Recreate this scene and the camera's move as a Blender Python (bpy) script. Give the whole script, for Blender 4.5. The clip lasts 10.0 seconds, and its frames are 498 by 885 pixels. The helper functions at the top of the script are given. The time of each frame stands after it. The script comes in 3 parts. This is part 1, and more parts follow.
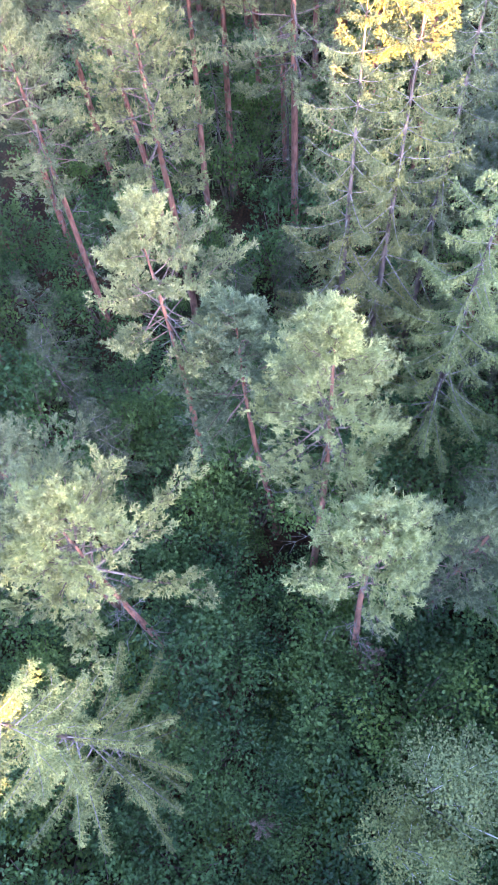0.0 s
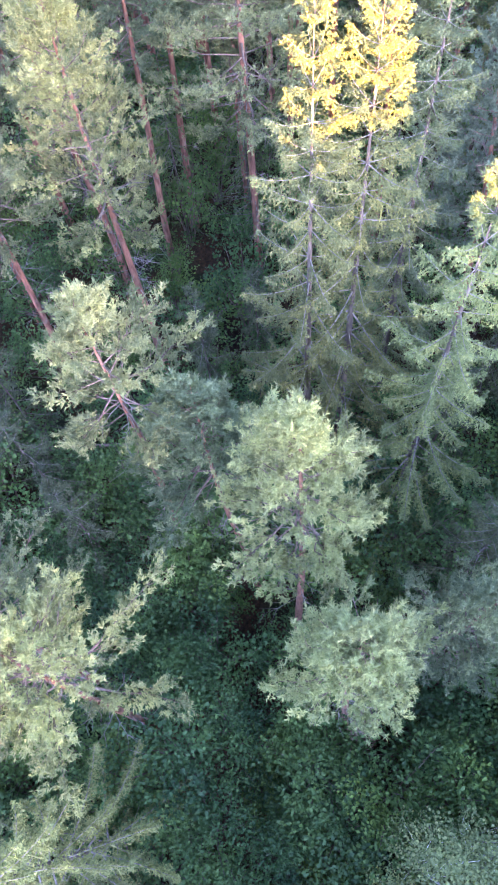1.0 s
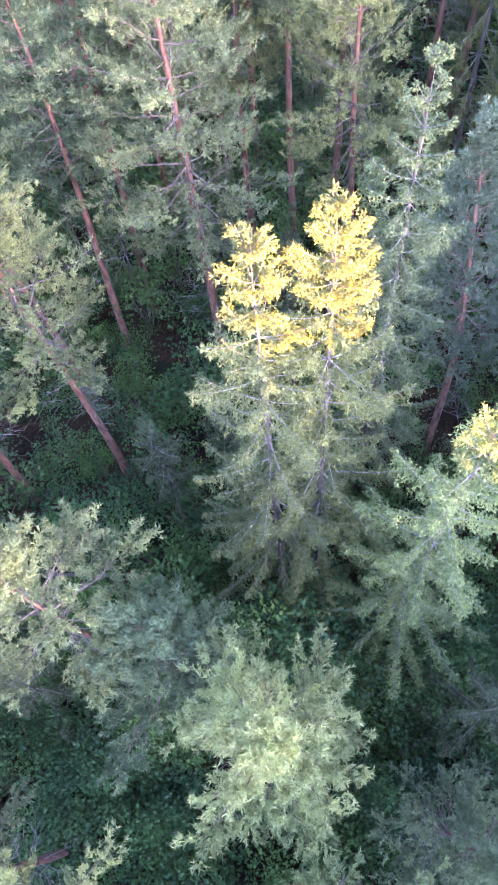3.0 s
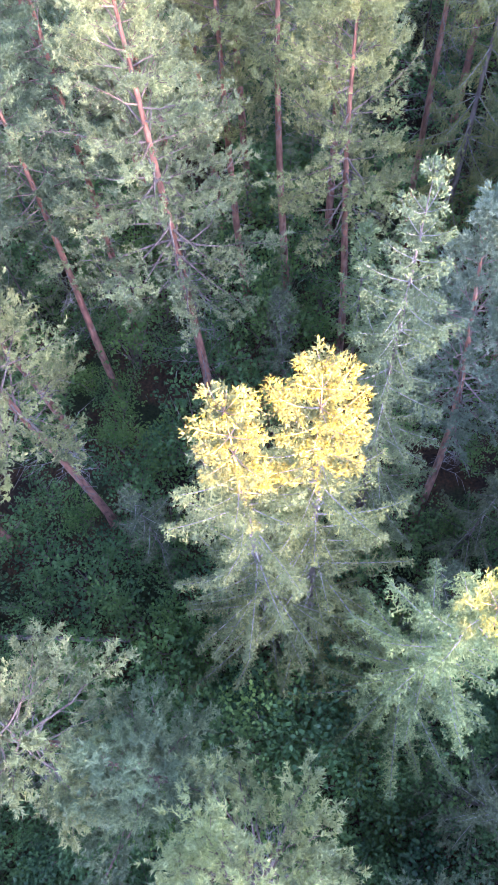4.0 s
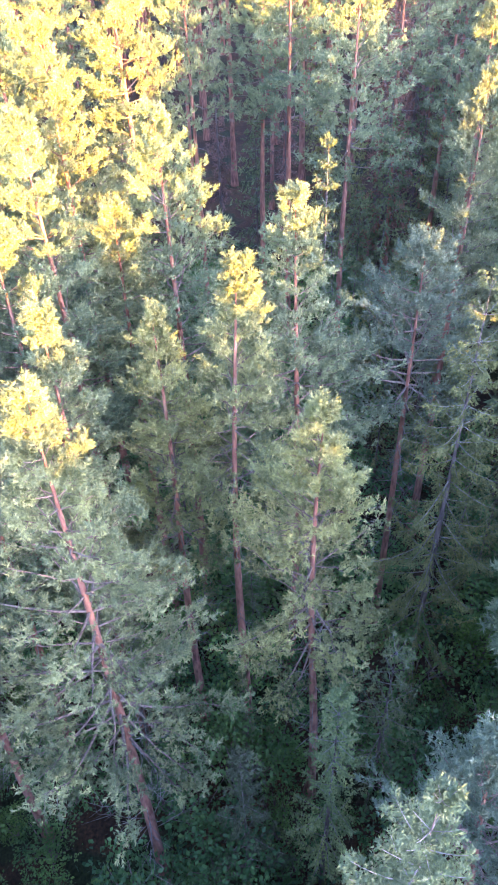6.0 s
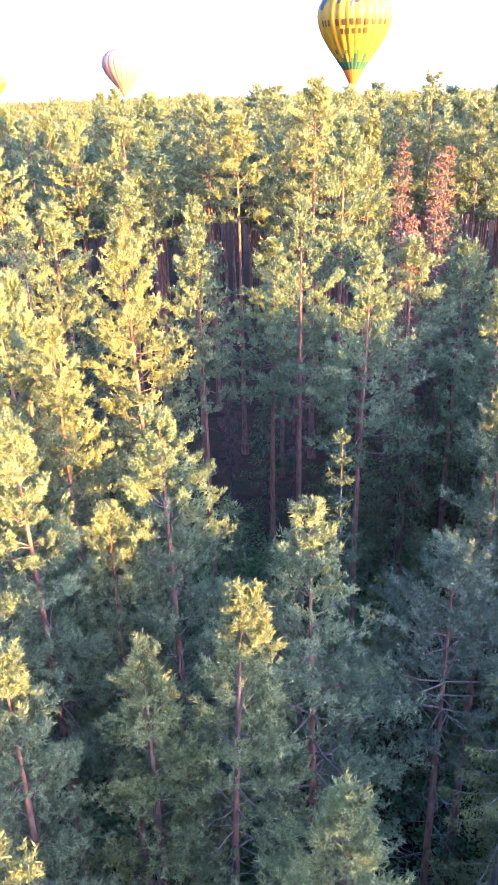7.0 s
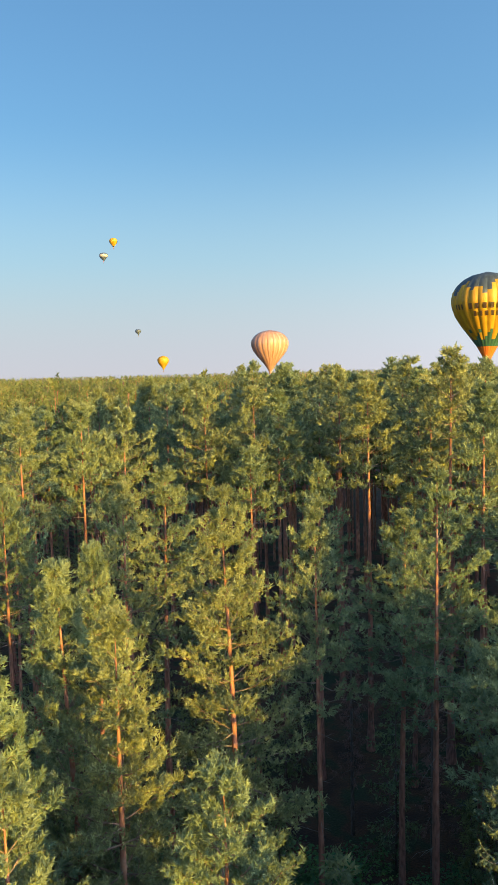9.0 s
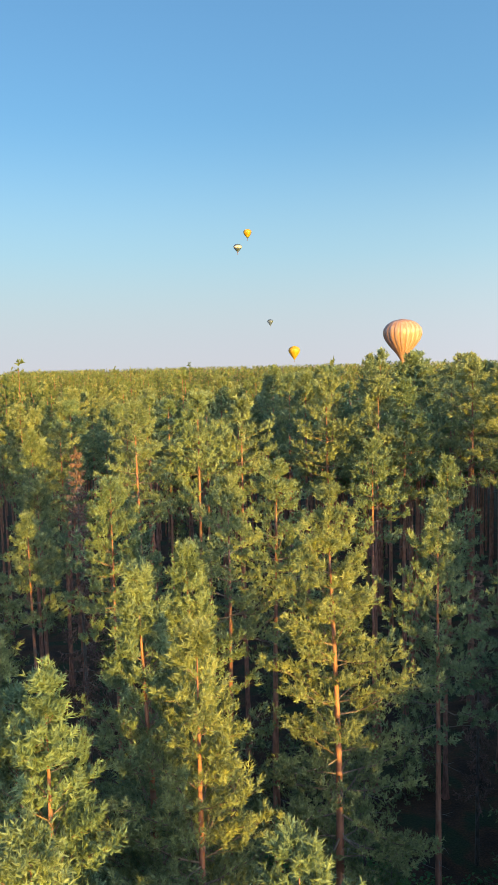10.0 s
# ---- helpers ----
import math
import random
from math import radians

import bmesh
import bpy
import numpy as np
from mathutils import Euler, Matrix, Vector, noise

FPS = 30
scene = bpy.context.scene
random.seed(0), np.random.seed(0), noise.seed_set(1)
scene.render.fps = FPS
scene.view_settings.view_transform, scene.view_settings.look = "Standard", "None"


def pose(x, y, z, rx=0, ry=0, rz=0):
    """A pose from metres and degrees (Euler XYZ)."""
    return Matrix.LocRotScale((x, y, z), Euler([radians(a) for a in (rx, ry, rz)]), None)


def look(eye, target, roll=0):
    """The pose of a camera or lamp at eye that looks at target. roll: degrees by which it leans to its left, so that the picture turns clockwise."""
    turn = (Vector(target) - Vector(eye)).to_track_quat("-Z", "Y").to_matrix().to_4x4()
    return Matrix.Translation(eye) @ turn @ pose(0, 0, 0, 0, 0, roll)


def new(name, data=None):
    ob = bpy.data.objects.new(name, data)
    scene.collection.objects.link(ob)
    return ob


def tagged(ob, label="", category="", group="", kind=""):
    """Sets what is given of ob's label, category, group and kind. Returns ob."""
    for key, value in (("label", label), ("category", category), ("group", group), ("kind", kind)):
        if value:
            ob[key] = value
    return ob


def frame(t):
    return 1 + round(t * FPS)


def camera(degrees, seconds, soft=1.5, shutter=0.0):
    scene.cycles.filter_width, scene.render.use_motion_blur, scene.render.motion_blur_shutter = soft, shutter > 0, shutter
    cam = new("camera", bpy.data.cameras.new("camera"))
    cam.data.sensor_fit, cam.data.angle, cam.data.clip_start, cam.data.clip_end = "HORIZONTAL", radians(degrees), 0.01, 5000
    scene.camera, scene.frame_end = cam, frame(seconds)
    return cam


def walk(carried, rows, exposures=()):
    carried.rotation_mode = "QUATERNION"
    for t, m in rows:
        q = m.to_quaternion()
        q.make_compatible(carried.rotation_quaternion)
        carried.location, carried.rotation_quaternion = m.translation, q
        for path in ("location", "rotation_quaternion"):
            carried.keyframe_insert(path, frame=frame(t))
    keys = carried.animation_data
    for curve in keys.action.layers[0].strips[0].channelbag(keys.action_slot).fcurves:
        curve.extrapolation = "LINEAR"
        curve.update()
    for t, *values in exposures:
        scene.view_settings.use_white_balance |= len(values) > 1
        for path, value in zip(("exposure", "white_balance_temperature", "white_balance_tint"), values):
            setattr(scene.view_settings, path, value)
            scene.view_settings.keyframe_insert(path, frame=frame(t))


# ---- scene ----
cam = camera(36.4, 10.0, 1.5)
PATH = [
    (0, (3.625, 4.278, 28.609), (3.406, 5.078, 26.79), -7.6),
    (0.5, (3.704, 5.465, 28.472), (3.498, 6.26, 26.648), -8.8),
    (1, (3.759, 6.687, 28.366), (3.579, 7.48, 26.539), -8.7),
    (1.5, (3.83, 7.946, 28.236), (3.672, 8.739, 26.407), -8.1),
    (2, (3.901, 9.152, 28.117), (3.752, 9.945, 26.287), -8.3),
    (2.5, (3.949, 10.368, 27.993), (3.802, 11.159, 26.162), -9.2),
    (4, (4.202, 13.964, 27.756), (4.066, 14.732, 25.915), -9.6),
    (4.5, (4.272, 14.993, 27.631), (4.142, 15.78, 25.797), -8.9),
    (5, (4.304, 15.957, 27.554), (4.2, 16.813, 25.75), -6.8),
    (5.5, (4.284, 16.699, 27.576), (4.239, 17.797, 25.905), -3.0),
    (6, (4.295, 18.096, 27.454), (4.27, 19.55, 26.082), -2.4),
    (7.3, (4.385, 21.732, 27.483), (4.339, 23.614, 26.806), -1.1),
    (7.5, (4.435, 22.169, 27.433), (4.36, 24.089, 26.879), -1.2),
    (8, (4.52, 23.471, 27.304), (4.352, 25.437, 26.978), -1.1),
    (8.5, (4.575, 24.73, 27.179), (4.306, 26.699, 26.954), -1.3),
    (9, (4.63, 25.953, 27.063), (4.258, 27.909, 26.875), -1.5),
    (9.5, (4.669, 27.194, 26.965), (4.166, 29.121, 26.777), -1.5),
    (10, (4.669, 28.412, 26.886), (3.968, 30.274, 26.681), -1.4),
]
walk(cam, [(t, look(eye, target, roll)) for t, eye, target, roll in PATH],
     [(0, 5.85, 6600, 46), (5.2, 5.75, 6550, 45), (6.0, 5.35, 6000, 42), (6.6, 4.75, 5700, 39), (7.4, 3.7, 5250, 37), (8.0, 2.6, 5500, 18), (8.6, 2.42, 6150, 8), (9.2, 2.52, 5950, 3), (10, 2.55, 6000, 2)])

# ---- light ----
SUN_EL, SUN_AZ = 5.6, 132.0
world = bpy.data.worlds.new("sky")
scene.world = world
world.use_nodes = True
wn = world.node_tree.nodes
sky = wn.new("ShaderNodeTexSky")
sky.sky_type = "NISHITA"
sky.sun_disc = False
sky.sun_elevation, sky.sun_rotation = radians(SUN_EL), radians(SUN_AZ)
sky.air_density, sky.dust_density, sky.ozone_density = 1.0, 3.0, 2.7
# the sky pales to a greyish pink haze towards the horizon
way = wn.new("ShaderNodeTexCoord")
split = wn.new("ShaderNodeSeparateXYZ")
world.node_tree.links.new(way.outputs["Generated"], split.inputs[0])
haze = wn.new("ShaderNodeValToRGB")
haze.color_ramp.interpolation = "EASE"
haze.color_ramp.elements[0].position, haze.color_ramp.elements[0].color = 0.0, (0.85, 0.85, 0.85, 1)
haze.color_ramp.elements[1].position, haze.color_ramp.elements[1].color = 0.31, (0, 0, 0, 1)
world.node_tree.links.new(split.outputs[2], haze.inputs[0])
veil = wn.new("ShaderNodeMix")
veil.data_type = "RGBA"
tint = wn.new("ShaderNodeValToRGB")
tint.color_ramp.elements[0].position, tint.color_ramp.elements[0].color = 0.0, (0.92, 0.86, 0.90, 1)
tint.color_ramp.elements[1].position, tint.color_ramp.elements[1].color = 0.14, (0.72, 0.88, 1.0, 1)
world.node_tree.links.new(split.outputs[2], tint.inputs[0])
lift = wn.new("ShaderNodeVectorMath")
lift.operation = "SCALE"
lift.inputs["Scale"].default_value = 2.8
world.node_tree.links.new(tint.outputs[0], lift.inputs[0])
world.node_tree.links.new(lift.outputs[0], veil.inputs[7])
world.node_tree.links.new(haze.outputs[0], veil.inputs[0])
world.node_tree.links.new(sky.outputs[0], veil.inputs[6])
# the sky is brightest round the low sun and falls off evenly towards the far side
to_sun = Vector((math.sin(radians(SUN_AZ)) * math.cos(radians(SUN_EL)), math.cos(radians(SUN_AZ)) * math.cos(radians(SUN_EL)), math.sin(radians(SUN_EL))))
toward = wn.new("ShaderNodeVectorMath")
toward.operation = "DOT_PRODUCT"
toward.inputs[1].default_value = to_sun
world.node_tree.links.new(way.outputs["Generated"], toward.inputs[0])
glow = wn.new("ShaderNodeMapRange")
glow.interpolation_type = "SMOOTHSTEP"
for slot, value in zip(glow.inputs[1:5], (-0.9, 0.9, 0.47, 1.5)):
    slot.default_value = value
world.node_tree.links.new(toward.outputs["Value"], glow.inputs[0])
fall = wn.new("ShaderNodeVectorMath")
fall.operation = "SCALE"
world.node_tree.links.new(veil.outputs[2], fall.inputs[0])
world.node_tree.links.new(glow.outputs[0], fall.inputs["Scale"])
world.node_tree.links.new(fall.outputs[0], wn["Background"].inputs[0])
wn["Background"].inputs[1].default_value = 0.114
lamp = bpy.data.lights.new("sun", "SUN")
lamp.energy, lamp.angle, lamp.color = 2.8, radians(0.6), (1.0, 0.57, 0.06)
sun = new("sun", lamp)
sun.matrix_world = look(to_sun * 100, (0, 0, 0))


# ---- materials ----
def material(name, rough=0.7):
    m = bpy.data.materials.new(name)
    m.use_nodes = True
    nt = m.node_tree
    b = nt.nodes["Principled BSDF"]
    b.inputs["Roughness"].default_value = rough
    return m, nt, b


def ramp(nt, source, stops):
    r = nt.nodes.new("ShaderNodeValToRGB")
    while len(r.color_ramp.elements) < len(stops):
        r.color_ramp.elements.new(0.5)
    for e, (p, c) in zip(r.color_ramp.elements, stops):
        e.position, e.color = p, (*c, 1)
    nt.links.new(source, r.inputs[0])
    return r.outputs[0]


def noise_of(nt, scale, detail=3.0, stretch=None, coords="Object"):
    tc = nt.nodes.new("ShaderNodeTexCoord")
    source = tc.outputs[coords]
    if stretch:
        mp = nt.nodes.new("ShaderNodeMapping")
        mp.inputs["Scale"].default_value = stretch
        nt.links.new(source, mp.inputs[0])
        source = mp.outputs[0]
    n = nt.nodes.new("ShaderNodeTexNoise")
    n.inputs["Scale"].default_value, n.inputs["Detail"].default_value = scale, detail
    nt.links.new(source, n.inputs["Vector"])
    return n.outputs["Fac"]


def blend(nt, fac, a, b, mode="MIX"):
    m = nt.nodes.new("ShaderNodeMix")
    m.data_type, m.blend_type = "RGBA", mode
    for value, slot in ((fac, m.inputs[0]), (a, m.inputs[6]), (b, m.inputs[7])):
        if isinstance(value, (int, float)):
            slot.default_value = value
        elif isinstance(value, tuple):
            slot.default_value = (*value, 1)
        else:
            nt.links.new(value, slot)
    return m.outputs[2]


def bump(nt, b, height, strength, distance):
    n = nt.nodes.new("ShaderNodeBump")
    n.inputs["Strength"].default_value, n.inputs["Distance"].default_value = strength, distance
    nt.links.new(height, n.inputs["Height"])
    nt.links.new(n.outputs[0], b.inputs["Normal"])


def leaf_material(name, dark, mid, light, clump=1.2, through_light=0.42, rough=0.6):
    """Needles or leaves: tone by clump, by single leaf and by tree, with some light passing through."""
    m, nt, b = material(name, rough)
    base = ramp(nt, noise_of(nt, clump, 2.0), [(0.3, dark), (0.5, mid), (0.72, light)])
    geo = nt.nodes.new("ShaderNodeNewGeometry")
    info = nt.nodes.new("ShaderNodeObjectInfo")
    single = ramp(nt, geo.outputs["Random Per Island"], [(0.0, (0.76, 0.79, 0.76)), (0.6, (1, 1, 1)), (1.0, (1.22, 1.18, 1.06))])
    tree = ramp(nt, info.outputs["Random"], [(0.0, (0.82, 0.92, 0.95)), (0.5, (1, 1, 1)), (1.0, (1.2, 1.08, 0.85))])
    col = blend(nt, 1.0, blend(nt, 1.0, base, single, "MULTIPLY"), tree, "MULTIPLY")
    nt.links.new(col, b.inputs["Base Color"])
    b.inputs["Specular IOR Level"].default_value = 0.3
    tr = nt.nodes.new("ShaderNodeBsdfTranslucent")
    nt.links.new(col, tr.inputs[0])
    mix = nt.nodes.new("ShaderNodeMixShader")
    mix.inputs[0].default_value = through_light
    nt.links.new(b.outputs[0], mix.inputs[1])
    nt.links.new(tr.outputs[0], mix.inputs[2])
    nt.links.new(mix.outputs[0], nt.nodes["Material Output"].inputs[0])
    return m


def bark_material(name, low, high, start, end, scale=9.0):
    """Bark that changes from plates at the foot to thin skin higher up (start and end in metres)."""
    m, nt, b = material(name, 0.85)
    tc = nt.nodes.new("ShaderNodeTexCoord")
    xyz = nt.nodes.new("ShaderNodeSeparateXYZ")
    nt.links.new(tc.outputs["Object"], xyz.inputs[0])
    mr = nt.nodes.new("ShaderNodeMapRange")
    mr.inputs[1].default_value, mr.inputs[2].default_value = start, end
    nt.links.new(xyz.outputs[2], mr.inputs[0])
    grain = noise_of(nt, scale, 5.0, (1, 1, 0.22))
    a = ramp(nt, grain, [(0.32, tuple(c * 0.45 for c in low)), (0.5, low), (0.7, tuple(min(1, c * 1.5) for c in low))])
    c2 = ramp(nt, grain, [(0.3, tuple(c * 0.55 for c in high)), (0.5, high), (0.7, tuple(min(1, c * 1.35) for c in high))])
    col = blend(nt, mr.outputs[0], a, c2)
    lichen = ramp(nt, noise_of(nt, 1.7, 4.0), [(0.58, (0, 0, 0)), (0.75, (0.45, 0.45, 0.45))])
    col = blend(nt, lichen, col, (0.28, 0.30, 0.26))
    nt.links.new(col, b.inputs["Base Color"])
    bump(nt, b, grain, 0.7, 0.03)
    return m


PINE_NEEDLES = leaf_material("pine_needles", (0.128, 0.168, 0.100), (0.220, 0.268, 0.150), (0.335, 0.380, 0.200))
# partly paler needles, partly skylight on the crowns put into the colour
PALE_PINE = leaf_material("pale_pine_needles", (0.19, 0.225, 0.112), (0.31, 0.355, 0.165), (0.43, 0.47, 0.205))
PINE_NEEDLES_BLUE = leaf_material("blue_pine_needles", (0.12, 0.160, 0.11), (0.18, 0.226, 0.152), (0.26, 0.305, 0.202))
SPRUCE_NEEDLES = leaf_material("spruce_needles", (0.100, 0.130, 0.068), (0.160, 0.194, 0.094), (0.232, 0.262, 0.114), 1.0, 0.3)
# spruce needles again, with the shade under taller trees put into the colour
SHADED_SPRUCE = leaf_material("shaded_spruce_needles", (0.062, 0.084, 0.05), (0.096, 0.124, 0.07), (0.15, 0.178, 0.095), 1.0, 0.2)
FRESH_SPRUCE = leaf_material("fresh_spruce_needles", (0.135, 0.175, 0.075), (0.215, 0.262, 0.105), (0.31, 0.345, 0.125), 1.0, 0.25)
BUSH_LEAVES = leaf_material("broad_leaves", (0.034, 0.094, 0.042), (0.088, 0.190, 0.070), (0.170, 0.310, 0.095), 0.55, 0.35, 0.5)
BRIGHT_LEAVES = leaf_material("young_broad_leaves", (0.062, 0.140, 0.041), (0.104, 0.202, 0.057), (0.155, 0.258, 0.077), 0.9, 0.35, 0.5)
BIRCH_LEAVES = leaf_material("birch_leaves", (0.115, 0.17, 0.08), (0.18, 0.245, 0.11), (0.26, 0.32, 0.14), 1.0, 0.35, 0.5)
DEAD_NEEDLES = leaf_material("dead_needles", (0.13, 0.075, 0.065), (0.19, 0.105, 0.09), (0.26, 0.145, 0.12), 1.2, 0.15)
DRY_TWIGS = leaf_material("dry_twigs", (0.18, 0.125, 0.12), (0.27, 0.19, 0.18), (0.36, 0.27, 0.25), 1.2, 0.1)
PINE_BARK = bark_material("pine_bark", (0.25, 0.118, 0.088), (0.25, 0.113, 0.078), 3.0, 10.0)
SPRUCE_BARK = bark_material("spruce_bark", (0.11, 0.085, 0.075), (0.13, 0.105, 0.095), 3.0, 14.0)
LIMB_BARK = bark_material("limb_bark", (0.15, 0.115, 0.10), (0.18, 0.13, 0.105), 3.0, 14.0, 14.0)
SPRUCE_LIMB = bark_material("lichened_limb_bark", (0.17, 0.155, 0.145), (0.20, 0.185, 0.17), 3.0, 14.0, 14.0)
BIRCH_BARK = bark_material("birch_bark", (0.45, 0.44, 0.42), (0.62, 0.61, 0.58), 2.0, 6.0, 6.0)


def ground_material():
    m, nt, b = material("forest_floor", 0.95)
    a = ramp(nt, noise_of(nt, 0.35, 5.0), [(0.36, (0.030, 0.016, 0.009)), (0.5, (0.070, 0.034, 0.016)), (0.58, (0.026, 0.034, 0.012)), (0.75, (0.02, 0.038, 0.012))])
    fine = ramp(nt, noise_of(nt, 9.0, 6.0), [(0.3, (0.4, 0.38, 0.36)), (0.55, (1, 1, 1)), (0.75, (1.7, 1.5, 1.3))])
    nt.links.new(blend(nt, 1.0, a, fine, "MULTIPLY"), b.inputs["Base Color"])
    bump(nt, b, noise_of(nt, 7.0, 6.0), 0.8, 0.1)
    return m


GROUND = ground_material()


# ---- mesh helpers ----
def mesh_of(name, verts, tris, mats, index=None, smooth=False):
    verts = np.asarray(verts, dtype=np.float32).reshape(-1, 3)
    tris = np.asarray(tris, dtype=np.int32).reshape(-1, 3)
    me = bpy.data.meshes.new(name)
    me.vertices.add(len(verts))
    me.vertices.foreach_set("co", verts.ravel())
    me.loops.add(len(tris) * 3)
    me.loops.foreach_set("vertex_index", tris.ravel())
    me.polygons.add(len(tris))
    me.polygons.foreach_set("loop_start", np.arange(0, len(tris) * 3, 3, dtype=np.int32))
    me.polygons.foreach_set("loop_total", np.full(len(tris), 3, dtype=np.int32))
    for mat in mats if isinstance(mats, (list, tuple)) else [mats]:
        me.materials.append(mat)
    if index is not None:
        me.polygons.foreach_set("material_index", np.asarray(index, dtype=np.int32))
    if smooth:
        me.polygons.foreach_set("use_smooth", np.ones(len(tris), dtype=bool))
    me.update(calc_edges=True)
    return me


class Heap:
    """Gathers pieces of geometry into one mesh."""

    def __init__(self):
        self.v, self.f, self.m, self.n = [], [], [], 0

    def add(self, v, f, mat=0):
        self.v.append(np.asarray(v, dtype=np.float32))
        self.f.append(np.asarray(f, dtype=np.int32) + self.n)
        self.m.append(np.full(len(f), mat, dtype=np.int32))
        self.n += len(v)

    def mesh(self, name, mats, smooth=False):
        return mesh_of(name, np.concatenate(self.v), np.concatenate(self.f), mats, np.concatenate(self.m), smooth)


def tube(path, radii, sides=6):
    path, radii = np.asarray(path, dtype=float), np.asarray(radii, dtype=float)
    k = len(path)
    d = path[-1] - path[0]
    d /= np.linalg.norm(d) + 1e-9
    a = np.cross(d, (0, 0, 1.0) if abs(d[2]) < 0.9 else (1.0, 0, 0))
    a /= np.linalg.norm(a)
    b = np.cross(d, a)
    ang = np.arange(sides) * 2 * math.pi / sides
    ring = np.cos(ang)[:, None] * a + np.sin(ang)[:, None] * b
    v = (path[:, None, :] + radii[:, None, None] * ring[None]).reshape(-1, 3)
    i = np.arange(sides)
    j = (i + 1) % sides
    f = []
    for r in range(k - 1):
        p, q = r * sides, (r + 1) * sides
        f.append(np.stack([p + i, p + j, q + j], 1))
        f.append(np.stack([p + i, q + j, q + i], 1))
    return v, np.concatenate(f)


def unit(v):
    return v / (np.linalg.norm(v, axis=-1, keepdims=True) + 1e-9)


def brushes(rng, centres, dirs, length, needle, width, blades):
    """Needled shoots: slim blades set all along each shoot, leaning forward and outward."""
    n = len(centres) * blades
    d = np.repeat(dirs, blades, 0)
    out = unit(np.cross(d, rng.normal(0, 1, (n, 3))))
    root = np.repeat(centres, blades, 0) + d * length * rng.uniform(0, 1, (n, 1))
    aim = unit(d * rng.uniform(0.45, 1.1, (n, 1)) + out * rng.uniform(0.5, 1.0, (n, 1)))
    side = unit(np.cross(aim, rng.normal(0, 1, (n, 3)))) * width * rng.uniform(0.35, 0.65, (n, 1))
    v = np.stack([root - side, root + side, root + aim * needle * rng.uniform(0.7, 1.25, (n, 1))], 1).reshape(-1, 3)
    return v, np.arange(len(v), dtype=np.int32).reshape(-1, 3)


def sprigs(rng, centres, dirs, length, width):
    """Short needled sprigs: slim lozenges, two triangles each."""
    n = len(centres)
    side = unit(np.cross(dirs, rng.normal(0, 1, (n, 3))))
    ln = length * rng.uniform(0.65, 1.3, (n, 1))
    w = width * rng.uniform(0.35, 0.65, (n, 1))
    mid = centres + dirs * ln * 0.45
    v = np.stack([centres, mid + side * w, centres + dirs * ln, mid - side * w], 1).reshape(-1, 3)
    k = np.arange(n)[:, None] * 4
    return v, np.concatenate([k + np.array([0, 1, 2]), k + np.array([0, 2, 3])])


def leaves(rng, centres, dirs, size):
    """Folded pointed leaves, two triangles each."""
    n = len(centres)
    d = unit(dirs + rng.normal(0, 0.45, (n, 3)))
    side = unit(np.cross(d, rng.normal(0, 0.55, (n, 3)) + np.array((0, 0, 1.0))))
    up = np.cross(side, d)
    s = size * rng.uniform(0.6, 1.3, (n, 1))
    v = np.stack([centres, centres + d * s * 0.5 + side * s * 0.34 + up * s * 0.08, centres + d * s, centres + d * s * 0.5 - side * s * 0.34 + up * s * 0.08], 1).reshape(-1, 3)
    k = np.arange(n)[:, None] * 4
    return v, np.concatenate([k + np.array([0, 1, 2]), k + np.array([0, 2, 3])])


def thing(name, place, label, category, group=""):
    ob = new(name)
    ob.empty_display_size = 0.5
    ob.matrix_basis = place
    return tagged(ob, label, category, group)


def part(name, mesh, parent, label=""):
    ob = new(name, mesh)
    ob.parent = parent
    return tagged(ob, label)


# ---- kinds of trees ----
FINE = dict(gap=0.44, subs=7, shoots=6, length=0.13, needle=0.095, width=0.025, blades=11, sides=4, dead=26)
CLOSE = dict(FINE, subs=8, shoots=8)
GOOD = dict(gap=0.50, subs=7, shoots=5, length=0.15, needle=0.12, width=0.034, blades=10, sides=3, dead=14)
MID = dict(gap=0.60, subs=7, shoots=7, length=0.19, needle=0.16, width=0.050, blades=8, sides=3, dead=8)
LOW = dict(gap=0.76, subs=5, shoots=5, length=0.25, needle=0.24, width=0.090, blades=7, sides=3, dead=3)


